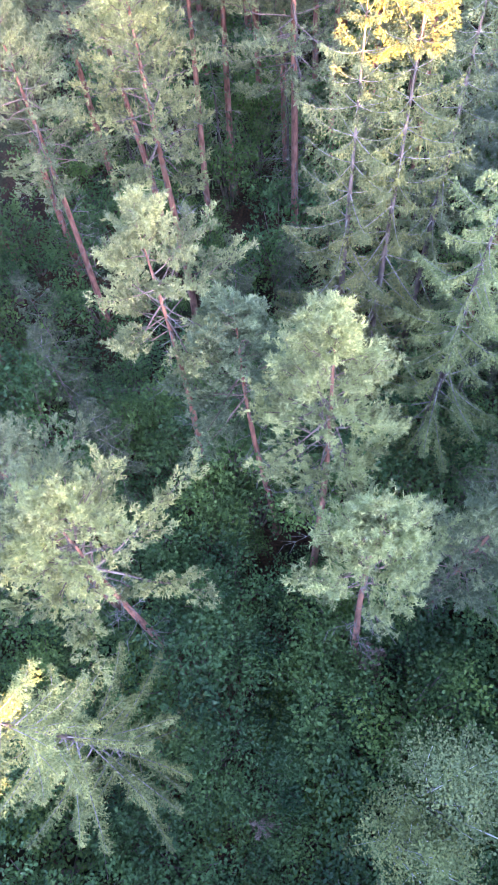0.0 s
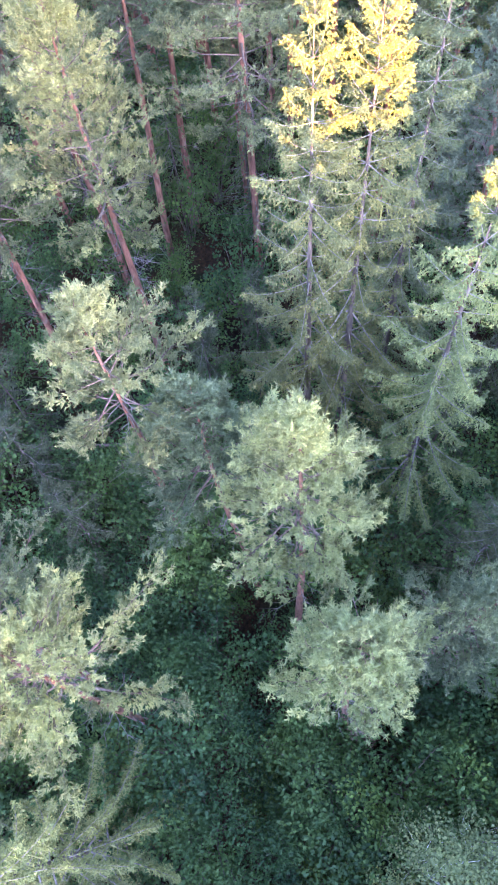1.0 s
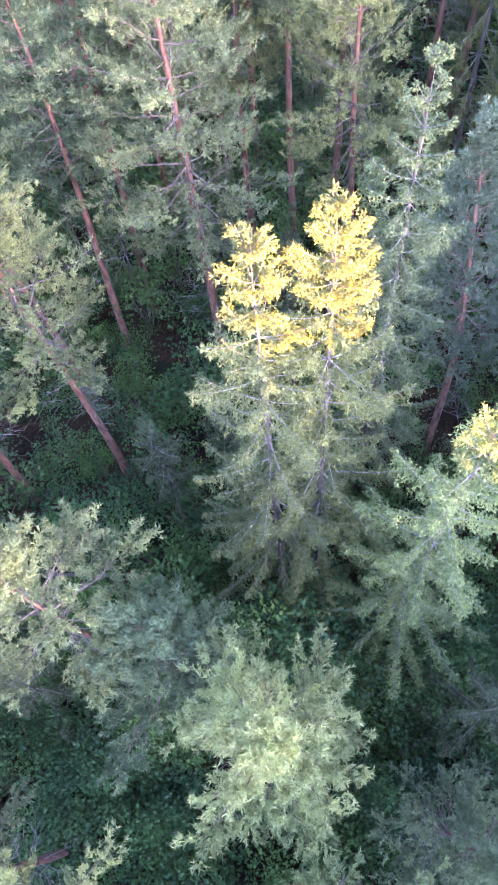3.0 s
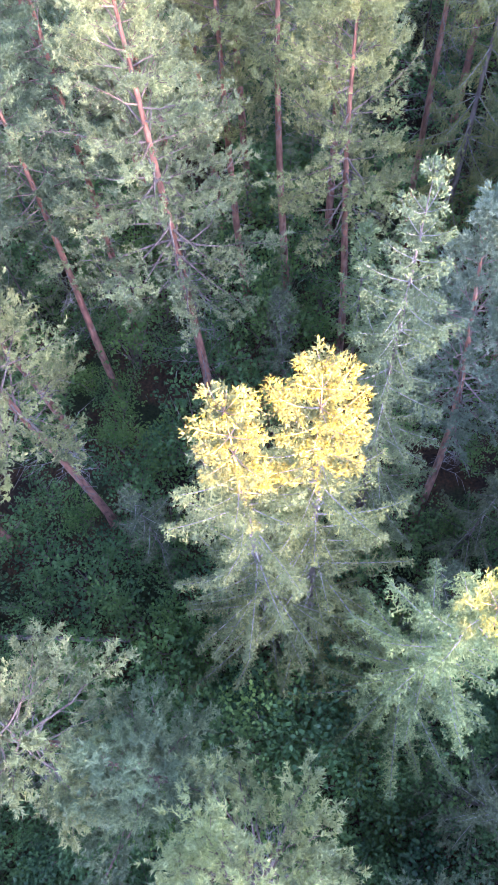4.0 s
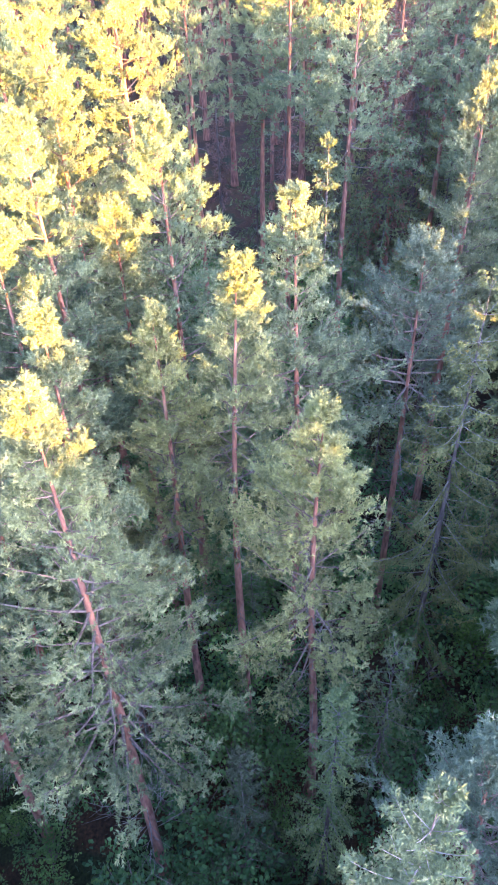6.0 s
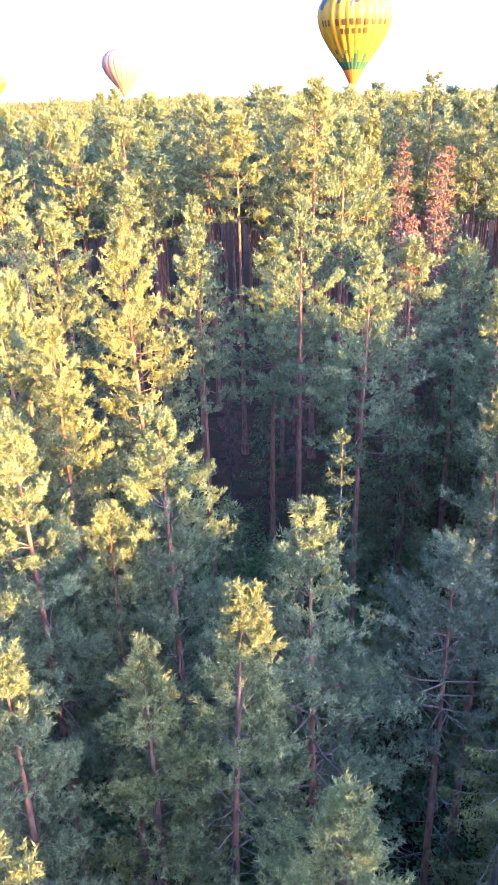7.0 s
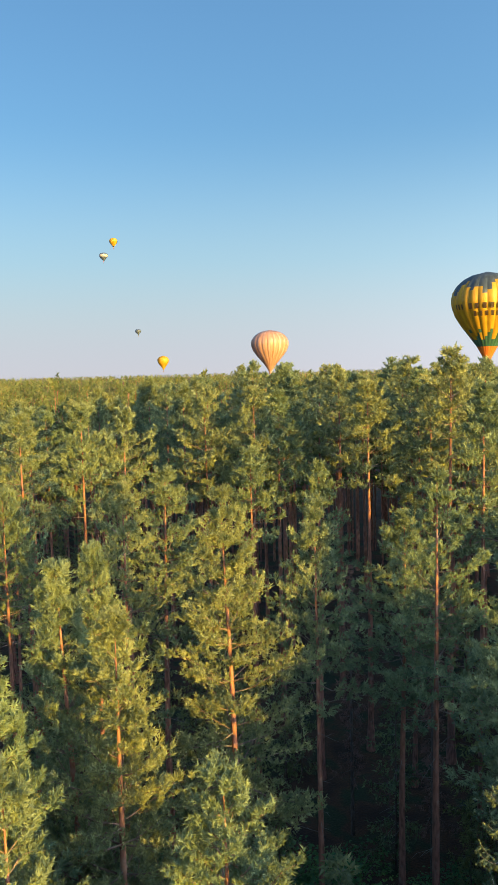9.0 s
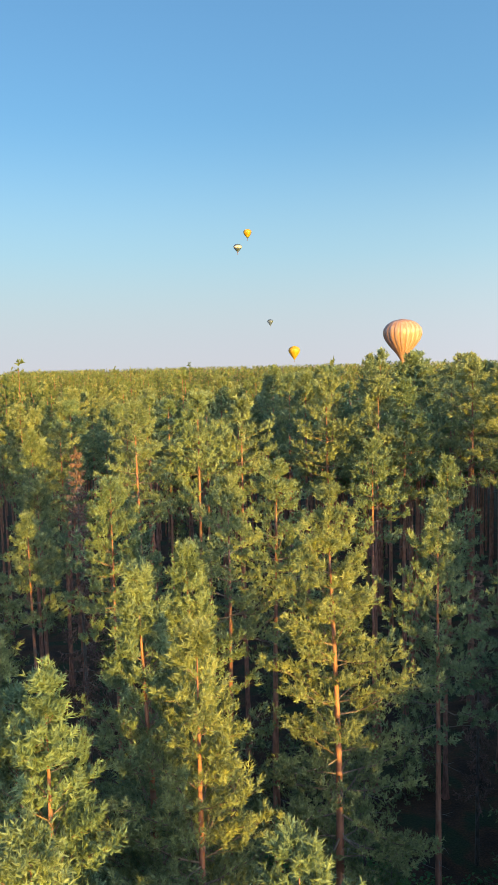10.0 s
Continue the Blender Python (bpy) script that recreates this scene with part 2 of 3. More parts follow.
def pine_meshes(seed, h, crown, radius, lod, lean=(0, 0), needles=None, thick=1.2):
    """Scots pine: bare red stem, whorls of limbs that fork into pads of upturned needled shoots, dead branches below."""
    rng = np.random.default_rng(seed)
    near = lod["blades"] > 9
    zs = np.linspace(0, 1, 14)
    bend = rng.normal(0, 0.10, 2)
    phase = rng.uniform(0, 6)
    axis = lambda u: np.stack([lean[0] * u + bend[0] * np.sin(u * 5 + phase), lean[1] * u + bend[1] * np.sin(u * 4 + phase), u * h * 0.985], -1)
    rad = 0.0078 * h * thick * ((1 - zs) ** 0.75 * 0.92 + 0.02) * (1 + 0.5 * np.exp(-zs * 40))
    trunk = Heap()
    trunk.add(*tube(axis(zs), rad, 10 if near else 6))
    cs, ds = [], []
    up = np.array([0, 0, 1.0])
    lopside = rng.uniform(0, 6.3)
    z = crown * h
    while z < h - 0.15:
        u = (z - crown * h) / (h * (1 - crown))
        whorl = rng.uniform(0.78, 1.14)
        a0 = rng.uniform(0, 6.3)
        n = int(rng.integers(4, 7)) if u < 0.85 else 4
        for i in range(n):
            if rng.random() < 0.12:
                continue
            az = a0 + i * 2 * math.pi / n + rng.normal(0, 0.22)
            reach = radius * np.interp(u, [0, 0.13, 0.4, 0.7, 0.9, 1], [0.72, 1.0, 0.76, 0.40, 0.15, 0.02]) * whorl * rng.uniform(0.66, 1.12) * (1 + 0.14 * math.cos(az - lopside))
            el = radians(np.interp(u, [0, 0.3, 0.65, 1], [-14, 5, 24, 50]) + rng.normal(0, 8))
            out = np.array([math.cos(az), math.sin(az), 0])
            p0 = axis(np.array(min(1.0, (z + rng.normal(0, 0.05)) / (0.985 * h))))
            s = np.linspace(0, 1, 5)[:, None]
            path = p0 + out * reach * s * math.cos(el) + up * (reach * s * math.sin(el) + 0.2 * reach * s ** 2)
            path += rng.normal(0, 0.045 * reach, path.shape) * s
            trunk.add(*tube(path, np.linspace(0.008 + 0.012 * reach, 0.006, 5), lod["sides"]), mat=1)
            subs = 2 + int(lod["subs"] * (0.12 + 0.5 * reach))
            first = (0.36 if u < 0.3 else 0.16) if lod["blades"] > 10 else 0.18 if u < 0.25 else 0.06
            for c in range(subs):
                f = min(0.99, first + (1 - first) * (c + rng.uniform(0.1, 0.9)) / subs)
                k = min(3, int(f * 4))
                base = path[k] + (path[k + 1] - path[k]) * (f * 4 - k)
                turn = az + (1 if c % 2 else -1) * rng.uniform(0.3, 1.0) * (1 - 0.4 * f)
                aim = np.array([math.cos(turn), math.sin(turn), rng.uniform(0.08, 0.5)])
                tip = base + aim * (0.06 + 0.30 * min(reach, 1.6)) * (1.2 - 0.55 * f) * rng.uniform(0.75, 1.25)
                if near:
                    trunk.add(*tube(np.stack([base, tip]), [0.008, 0.003], 3), mat=1)
                for g in (0.45, 1.0) if near else (0.85,):
                    m = lod["shoots"]
                    plume = aim * np.array([0.55, 0.55, 0.15]) + up * (0.55 + 0.5 * u) + rng.normal(0, 0.22, 3)
                    plume /= np.linalg.norm(plume)
                    cs.append(base + (tip - base) * g * rng.uniform(0.85, 1.1) + plume * rng.uniform(-0.25, 1.0, (m, 1)) * lod["length"] * 1.5 + rng.normal(0, lod["length"] * 0.27, (m, 3)))
                    ds.append(plume + rng.normal(0, 0.33, (m, 3)))
            m = 3 if near else 2
            cs.append(path[4] + rng.normal(0, 0.04, (m, 3)))
            ds.append(out * 0.8 + up * (0.4 + u) + rng.normal(0, 0.3, (m, 3)))
        z += lod["gap"] * rng.uniform(0.75, 1.3) * (1.2 - 0.35 * u)
    top = axis(np.array(1.0))
    m = 18 if near else 9
    cs.append(top + up * rng.uniform(-0.8, 0.4, (m, 1)) + rng.normal(0, 0.04, (m, 3)))
    ds.append(up * 1.1 + rng.normal(0, 0.4, (m, 3)))
    leaf = Heap()
    leaf.add(*brushes(rng, np.concatenate(cs), unit(np.concatenate(ds)), lod["length"], lod["needle"], lod["width"], lod["blades"]))
    for i in range(lod["dead"]):
        zf = crown * rng.uniform(0.45, 1.15)
        az = rng.uniform(0, 6.3)
        ln = radius * rng.uniform(0.15, 0.62)
        p0 = axis(np.array(zf))
        out = np.array([math.cos(az), math.sin(az), rng.uniform(-0.35, 0.15)])
        path = p0 + out * ln * np.linspace(0, 1, 4)[:, None] + rng.normal(0, 0.06, (4, 3)) * np.linspace(0, 1, 4)[:, None]
        trunk.add(*tube(path, np.linspace(0.014, 0.005, 4), 3), mat=2)
        for j in range(5 if near else 1):
            b = path[1 + j % 3]
            w = az + rng.choice([-1, 1]) * rng.uniform(0.4, 1.0)
            trunk.add(*tube(np.stack([b, b + rng.uniform(0.25, 0.5) * ln * np.array([math.cos(w), math.sin(w), rng.uniform(-0.3, 0.25)])]), [0.009, 0.004], 3), mat=2)
    return trunk.mesh("trunk", [PINE_BARK, LIMB_BARK, SPRUCE_LIMB], True), leaf.mesh("crown", needles or PINE_NEEDLES)


def pine(place, meshes, label, group="pines of the forest"):
    t = thing("pine_tree", place, label, "tree", group)
    for name, me in zip(("trunk", "crown"), meshes):
        part(name, me, t)
    return t


def spruce_meshes(seed, h, radius, fine=True, low=0.12, needles=None, dense=1.0, fat=1.0):
    """Norway spruce: whorls of drooping limbs with hanging combs of twigs."""
    rng = np.random.default_rng(seed)
    trunk, leaf = Heap(), Heap()
    zs = np.linspace(0, 1, 10)
    trunk.add(*tube(np.stack([0 * zs, 0 * zs, zs * h], 1), 0.0085 * h * ((1 - zs) * 0.95 + 0.015), 9 if fine else 5))
    cs, ds, tw = [], [], []
    up = np.array([0, 0, 1.0])
    z = h * low
    step = 1.2 if fine else 0.8
    while z < h - 0.12:
        u = (z - h * low) / (h * (1 - low))
        n = rng.integers(4, 7) if fine else rng.integers(3, 5)
        a0 = rng.uniform(0, 6.3)
        for i in range(n):
            az = a0 + i * 2 * math.pi / n + rng.normal(0, 0.22)
            ln = (radius * (1 - u) ** 0.75 + 0.10) * rng.uniform(0.55, 1.2)
            if u < 0.25 and rng.random() < 0.3:
                ln *= 0.5
            el = radians(np.interp(u, [0, 0.5, 0.85, 1], [-34, -18, 8, 50]) + rng.normal(0, 2.5))
            out = np.array([math.cos(az), math.sin(az), 0])
            lat = np.array([-math.sin(az), math.cos(az), 0])
            s = np.linspace(0, 1, 6)[:, None]
            path = np.array([0, 0, z]) + out * ln * s * math.cos(el) + np.array([0, 0, 1.0]) * (ln * s * math.sin(el) + ln * (0.38 * s ** 2.4 - 0.14 * s))
            path = path + lat * rng.normal(0, 0.06) * ln * s ** 2
            trunk.add(*tube(path, np.linspace(0.006 + 0.008 * ln, 0.003, 6), 4 if fine else 3), mat=1)
            m = max(4, int(ln / (0.04 / dense if fine else 0.15)))
            f = (np.arange(m) + rng.uniform(0.2, 0.8, m)) / m
            f = 0.10 + 0.90 * f if u > 0.5 else 0.24 + 0.76 * f
            k = np.minimum(4, (f * 5).astype(int))
            base = path[k] + (path[k + 1] - path[k]) * (f * 5 - k)[:, None]
            sgn = np.where(np.arange(m) % 2 == 0, 1.0, -1.0)[:, None]
            hang = np.interp(u, [0, 0.7, 0.88, 1], [1.3, 0.85, 0.3, -0.3])
            comb = np.where(rng.uniform(0, 1, (m, 1)) < (0.4 if hang > 0.4 else 0.0), 0.25, 1.0)
            d = unit(lat * sgn * rng.uniform(0.3, 0.85, (m, 1)) * comb + out * rng.uniform(0.3, 0.7, (m, 1)) * comb - up * hang * rng.uniform(0.35, 1.2, (m, 1)))
            bl = (0.07 + 0.29 * np.sin(np.clip(f, 0, 1) * 2.95) * min(1.0, ln / 1.3)) * rng.uniform(0.6, 1.2, m)
            w = 6 if fine else 3
            g = (np.arange(w) + 0.7) / w
            sag = up * max(0.0, hang) * 0.5
            on = base[:, None, :] + d[:, None, :] * (bl[:, None] * g)[:, :, None] - sag * (bl[:, None] * g ** 2)[:, :, None] * 0.5
            flick = np.where(np.arange(w) % 2 == 0, 1.0, -1.0)[None, :, None] * unit(np.cross(d, up + 0.01))[:, None, :] * 0.55
            aim = d[:, None, :] * 0.8 + flick - sag * 0.6 + rng.normal(0, 0.2, (m, w, 3))
            cs.append(on.reshape(-1, 3)), ds.append(aim.reshape(-1, 3))
            tw.append((base, d, bl))
            w = max(3, int(ln / (0.05 / dense if fine else 0.2)))
            g = np.linspace(0.12, 1, w)
            k = np.minimum(4, (g * 5).astype(int))
            cs.append(path[k] + (path[k + 1] - path[k]) * (g * 5 - k)[:, None])
            ds.append(out * 0.7 + lat * rng.normal(0, 0.5, (w, 1)) + rng.normal(0, 0.25, (w, 3)) + up * 0.2)
        z += step * rng.uniform(0.75, 1.2) * (0.5 + 0.5 * (1 - u))
    cs.append(np.array([[0, 0, h - 0.3]]) + np.linspace(0, 0.25, 12)[:, None] * up), ds.append(unit(rng.normal(0, 0.4, (12, 3)) + up))
    cs, ds = np.concatenate(cs), unit(np.concatenate(ds))
    leaf.add(*brushes(rng, cs, ds, 0.07 if fine else 0.2, (0.06 if dense > 0.7 else 0.08) if fine else 0.16, ((0.023 if dense > 0.7 else 0.032) if fine else 0.07) * fat, 4 if fine else 3))
    rods = [np.concatenate([t[q] for t in tw]) for q in range(3)]
    leaf.add(*sprigs(rng, rods[0], rods[1], rods[2][:, None], 0.022 if fine else 0.06))
    return trunk.mesh("trunk", [SPRUCE_BARK, SPRUCE_LIMB], True), leaf.mesh("crown", needles or SPRUCE_NEEDLES)


def spruce(place, meshes, label, group="spruces of the forest"):
    t = thing("spruce_tree", place, label, "tree", group)
    for name, me in zip(("trunk", "crown"), meshes):
        part(name, me, t)
    return t


def bush_meshes(seed, h, radius, count, size, mat, stems=10, bark=None):
    """Broad-leaved bush: several stems and lobes of single leaves."""
    rng = np.random.default_rng(seed)
    wood, leaf = Heap(), Heap()
    lobes = []
    for i in range(stems):
        az = i * 2.4 + rng.normal(0, 0.3)
        r = radius * math.sqrt((i + 0.4) / stems) * 0.8
        top = np.array([math.cos(az) * r, math.sin(az) * r, h * rng.uniform(0.6, 0.92) * (1 - 0.25 * (r / radius) ** 2)])
        path = np.stack([top * (0.1, 0.1, 0), top * (0.35, 0.35, 0.45), top * (0.75, 0.75, 0.8), top])
        wood.add(*tube(path, [0.035, 0.026, 0.016, 0.006], 4))
        lobes.append((top, radius * rng.uniform(0.24, 0.42)))
        for j in range(3):
            b = path[2] + rng.normal(0, 0.25 * radius, 3) * (1, 1, 0.5)
            wood.add(*tube(np.stack([path[1] * 0.5 + path[2] * 0.5, b]), [0.012, 0.004], 3))
            lobes.append((b, radius * rng.uniform(0.16, 0.30)))
    cs, ds = [], []
    share = np.array([r * r for _, r in lobes])
    share = share / share.sum()
    for (c, r), w in zip(lobes, share):
        m = max(6, int(count * w))
        d = unit(rng.normal(0, 1, (m, 3)) + np.array([0, 0, 0.35]))
        p = c + d * r * rng.uniform(0.45, 1.05, (m, 1)) * np.array([1, 1, 0.75])
        cs.append(p)
        ds.append(unit(d * np.array([1, 1, 0.25]) + rng.normal(0, 0.3, (m, 3)) - (0, 0, 0.15)))
    leaf.add(*leaves(rng, np.concatenate(cs), np.concatenate(ds), size))
    return wood.mesh("stem", bark or LIMB_BARK, True), leaf.mesh("foliage", mat)


def bush(place, meshes, label, name="bush", category="bush", group="undergrowth"):
    t = thing(name, place, label, category, group)
    for n, me in zip(("stem", "foliage"), meshes):
        part(n, me, t)
    return t


def coarse_tree(heap, rng, x, y, h, sprays, radius, crown=0.5, full=2.3):
    """A far tree in few triangles, put into a heap: stem and tiers of upturned sprays."""
    heap.add(*tube(np.array([[x, y, 0], [x, y, h * 0.9]]), [0.16, 0.05], 3), mat=1)
    n = sprays
    u = (np.arange(n) + rng.uniform(0, 1, n)) / n
    az = np.arange(n) * 2.4 + rng.normal(0, 0.4, n)
    # crown below 0.3: the sun-blocking trees, with blunter and fuller tops
    r = radius * np.interp(u, [0, 0.2, 0.6, 1], [0.7, 1.0, 0.95, 0.4] if crown < 0.3 else [0.7, 1.0, 0.7, 0.06]) * rng.uniform(0.25, 0.95, n)
    c = np.stack([x + np.cos(az) * r, y + np.sin(az) * r, h * (crown + (0.96 - crown) * u)], 1)
    d = unit(np.stack([np.cos(az), np.sin(az), 0.15 + 1.5 * u ** 2], 1))
    big = radius * full / math.sqrt(n)
    heap.add(*brushes(rng, c - d * big * 0.4, unit(d + rng.normal(0, 0.25, (n, 3))), big * 0.7, big * 0.8, big * 0.42, 7 if n > 12 else 4))


# ---- ground ----
def ground():
    coords = sorted({s * v for v in (0, 4, 8, 13, 20, 30, 45, 70, 110, 180, 300, 600, 1200, 2400, 4600) for s in (-1, 1)})
    v, f = [], []
    n = len(coords)
    for j, y in enumerate(coords):
        for i, x in enumerate(coords):
            v.append((x + 3, y + 20, -0.15 * noise.noise((x * 0.08, y * 0.08, 0)) ** 2))
    for j in range(n - 1):
        for i in range(n - 1):
            a = j * n + i
            f += [(a, a + 1, a + n + 1), (a, a + n + 1, a + n)]
    ob = new("ground", mesh_of("ground", v, f, GROUND, smooth=True))
    tagged(ob, "brown leaf litter and moss on the forest floor", "ground", kind="structure")


ground()

# ---- the pines that the balloon drifts over: x, y, height, crown from, crown radius, lean x, lean y ----
NEAR_PINES = [
    (-0.80, 14.1, 17.1, 0.74, 1.75, 0.0, 0.1), (1.75, 13.0, 14.9, 0.68, 1.6, -0.7, 1.0), (3.46, 11.6, 17.4, 0.65, 2.0, 0.0, 0.2),
    (5.00, 8.6, 16.3, 0.70, 1.5, -0.3, 0.0), (-1.2, 7.7, 16.2, 0.72, 2.1, -0.2, 0.5), (7.4, 10.2, 14.4, 0.50, 1.5, 0.0, 0.0),
    (-3.0, 22.2, 18.6, 0.55, 2.1, 0.4, -0.7), (-6.6, 21.2, 17.0, 0.6, 1.9, 0.3, 0.0), (-5.0, 25.5, 18.5, 0.6, 1.8, 0.0, 0.0),
    (-3.2, 27.9, 18.0, 0.6, 1.5, 0.3, 0.0), (-2.5, 30.0, 19.0, 0.55, 1.7, 0.5, 0.2), (0.95, 26.0, 20.2, 0.48, 2.4, -0.2, 1.2),
    (3.5, 31.1, 19.7, 0.66, 1.35, 0.4, 0.7), (5.6, 29.0, 18.5, 0.54, 1.85, 0.0, -0.3), (5.38, 34.25, 20.0, 0.56, 1.8, 0.0, 0.0),
    (2.0, 31.9, 18.6, 0.55, 1.4, 0.0, 0.0), (0.0, 30.6, 19.6, 0.5, 1.6, 0.0, 0.0), (8.9, 36.1, 17.6, 0.68, 1.8, 0.0, 0.0),
    (2.0, 37.0, 21.0, 0.45, 1.85, 0.0, 0.0), (0.7, 36.2, 18.8, 0.5, 1.5, 0.0, 0.0), (-0.9, 35.5, 21.5, 0.45, 1.8, 0.0, 0.0),
    (-1.6, 41.8, 21.7, 0.5, 1.8, 0.0, 0.0), (-3.15, 42.5, 22.6, 0.5, 1.6, 0.0, 0.0), (-4.25, 46.9, 22.0, 0.5, 1.6, 0.0, 0.0),
    (-2.9, 38.5, 21.9, 0.45, 1.7, 0.0, 0.0), (8.7, 22.6, 17.0, 0.5, 1.6, -0.9, 0.4), (11.2, 40.7, 20.2, 0.5, 1.9, 0.0, 0.0),
    (-0.45, 48.0, 23.5, 0.48, 1.9, 0.0, 0.0), (-5.2, 38.1, 21.6, 0.42, 1.7, 0.0, 0.0), (-1.7, 34.0, 20.2, 0.4, 1.5, 0.0, 0.0),
    (-6.6, 41.1, 22.4, 0.45, 1.8, 0.0, 0.0), (-8.9, 42.5, 22.5, 0.45, 1.8, 0.0, 0.0), (-5.0, 40.3, 20.6, 0.5, 1.5, 0.0, 0.0),
    (-8.8, 24.5, 18.5, 0.5, 1.8, 0.0, 0.0), (-8.0, 29.0, 19.0, 0.5, 1.7, 0.0, 0.0), (11.5, 28.0, 18.5, 0.5, 1.7, 0.0, 0.0),
    (-3.2, 9.2, 16.8, 0.6, 1.9, 0.0, 0.0), (-9.6, 13.0, 18.0, 0.5, 1.8, 0.0, 0.0), (-10.6, 18.6, 18.5, 0.5, 1.7, 0.0, 0.0),
    (-12.2, 25.0, 19.0, 0.5, 1.7, 0.0, 0.0), (13.2, 20.5, 18.0, 0.5, 1.7, 0.0, 0.0), (12.8, 13.0, 17.0, 0.5, 1.7, 0.0, 0.0),
    (14.2, 26.5, 18.5, 0.5, 1.7, 0.0, 0.0), (14.5, 33.0, 19.0, 0.5, 1.7, 0.0, 0.0), (-11.5, 7.5, 18.0, 0.5, 1.7, 0.0, 0.0),
]
BLUE, PALE = {17, 25, 26}, {2, 3, 4}
for i, (x, y, h, crown, radius, lx, ly) in enumerate(NEAR_PINES):
    blue = i in BLUE
    pine(pose(x, y, 0), pine_meshes(100 + i, h, crown if y < 34 else max(crown, 0.55), radius * (1.08 if y < 18 else 1.22 if y < 34 else 1.42), MID if i > 34 and i != 36 else CLOSE if i < 5 else FINE if y < 38 and -8.5 < x < 11 else GOOD, (lx, ly), needles=PINE_NEEDLES_BLUE if blue else PALE_PINE if i in PALE else None),
         "tall Scots pine with a %s-green clumped crown and bare reddish stem" % ("blue" if blue else "pale" if i in PALE else "grey"))

# ---- the spruces: x, y, height, radius, lowest limbs ----
SPRUCES = [
    (3.36, 17.5, 20.6, 3.2, 0.12), (4.45, 17.9, 20.6, 3.4, 0.12), (5.95, 21.0, 20.1, 2.4, 0.12), (6.55, 15.7, 19.1, 3.4, 0.12),
    (-1.5, 4.5, 17.3, 3.5, 0.15), (9.88, 33.5, 18.3, 3.2, 0.15), (-5.7, 15.5, 9.5, 2.1, 0.1), (5.9, 26.2, 12.4, 1.7, 0.1),
    (3.6, 26.3, 9.6, 1.6, 0.1), (6.8, 41.9, 18.2, 1.6, 0.12), (8.6, 13.0, 12.0, 2.2, 0.1), (-1.85, 54.0, 18.0, 1.3, 0.3), (2.6, 41.0, 13.0, 1.7, 0.1),
    (-3.7, 13.5, 9.0, 1.8, 0.1), (-0.5, 20.5, 8.5, 1.7, 0.1), (8.0, 18.3, 9.0, 1.8, 0.1), (1.2, 22.5, 7.0, 1.5, 0.1),
    (-7.6, 18.6, 8.0, 1.9, 0.1), (-8.2, 13.6, 9.0, 2.0, 0.1), (-6.2, 11.0, 7.5, 1.8, 0.1), (9.8, 21.0, 9.0, 1.9, 0.1),
]
# low spruces that get the needles with shade in their colour
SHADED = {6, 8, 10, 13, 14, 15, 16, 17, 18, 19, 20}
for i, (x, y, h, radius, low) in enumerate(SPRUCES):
    spruce(pose(x, y, 0, rz=i * 47), spruce_meshes(300 + i, h, radius, y < 50, low, FRESH_SPRUCE if i in (3, 4, 7) else SHADED_SPRUCE if i in SHADED else None, 1.15 if i in (3, 4) else 0.95 if i < 5 else 0.75 if i == 5 else 0.5, 1.2), "conical Norway spruce with drooping grey-lichened limbs")

# ---- mid-distance forest ----
rng = np.random.default_rng(7)
MID_KINDS = [pine_meshes(500 + i, 24.0, 0.60 + 0.04 * (i % 4), 2.5 + 0.25 * (i % 3), MID) for i in range(6)]
LOW_KINDS = [pine_meshes(520 + i, 24.0, 0.65 + 0.03 * (i % 4), 2.5 + 0.25 * (i % 3), LOW) for i in range(6)]
LABEL_MID = "tall Scots pine of the forest with a golden-lit crown"
TALL = [
    (-5.8, 59.1, 22.7), (-5.8, 53.4, 22.8), (1.7, 54.5, 22.1), (5.0, 58.1, 21.0), (6.2, 54.5, 23.3), (8.4, 49.1, 21.9), (11.4, 55.2, 21.4),
    (-17.1, 67.6, 24.8), (-12.6, 56.9, 22.0), (-17.4, 78.4, 24.8), (-12.9, 88.5, 26.0), (-4.3, 73.2, 22.0), (-15.2, 72, 25.0), (-13.4, 75, 24.5),
    (-5.4, 80, 25.8), (-3.8, 82, 25.4), (3.0, 78, 25.9), (7.4, 82, 25.9), (9.4, 68, 26.0), (11.9, 75, 23.6), (18.0, 85, 28.4),
]
placed = [(x, y) for x, y, *_ in NEAR_PINES + SPRUCES + TALL]


def free(x, y, gap):
    return all((x - a) ** 2 + (y - b) ** 2 > gap * gap for a, b in placed)


def mid_pine(x, y, h):
    k = int(rng.integers(0, 6))
    s = h / 24.0
    w = s * rng.uniform(0.9, 1.15)
    m = pose(x, y, 0, rz=rng.uniform(0, 360)) @ Matrix.Diagonal((w, w, s, 1))
    pine(m, (MID_KINDS if y < 68 else LOW_KINDS)[k], LABEL_MID)


for x, y, h in TALL:
    mid_pine(x, y, h)
count = 0
for _ in range(6000):
    y = rng.uniform(48, 135)
    x = rng.uniform(-0.62 * (y - 20) - 4, 0.42 * (y - 20) + 8)
    gap = 3.9 if y > 62 else 4.4
    if y < 72 and -14 < x < 14:
        continue
    if count < 150 and free(x, y, gap):
        placed.append((x, y))
        bearing = math.degrees(math.atan2(x - 4.5, y - 25))
        mid_pine(x, y, rng.normal(np.interp(bearing, [-36, -22, -12, 15], [22.0, 24.4, 26.2, 26.9]) if y > 74 else 20.3, 1.0))
        count += 1

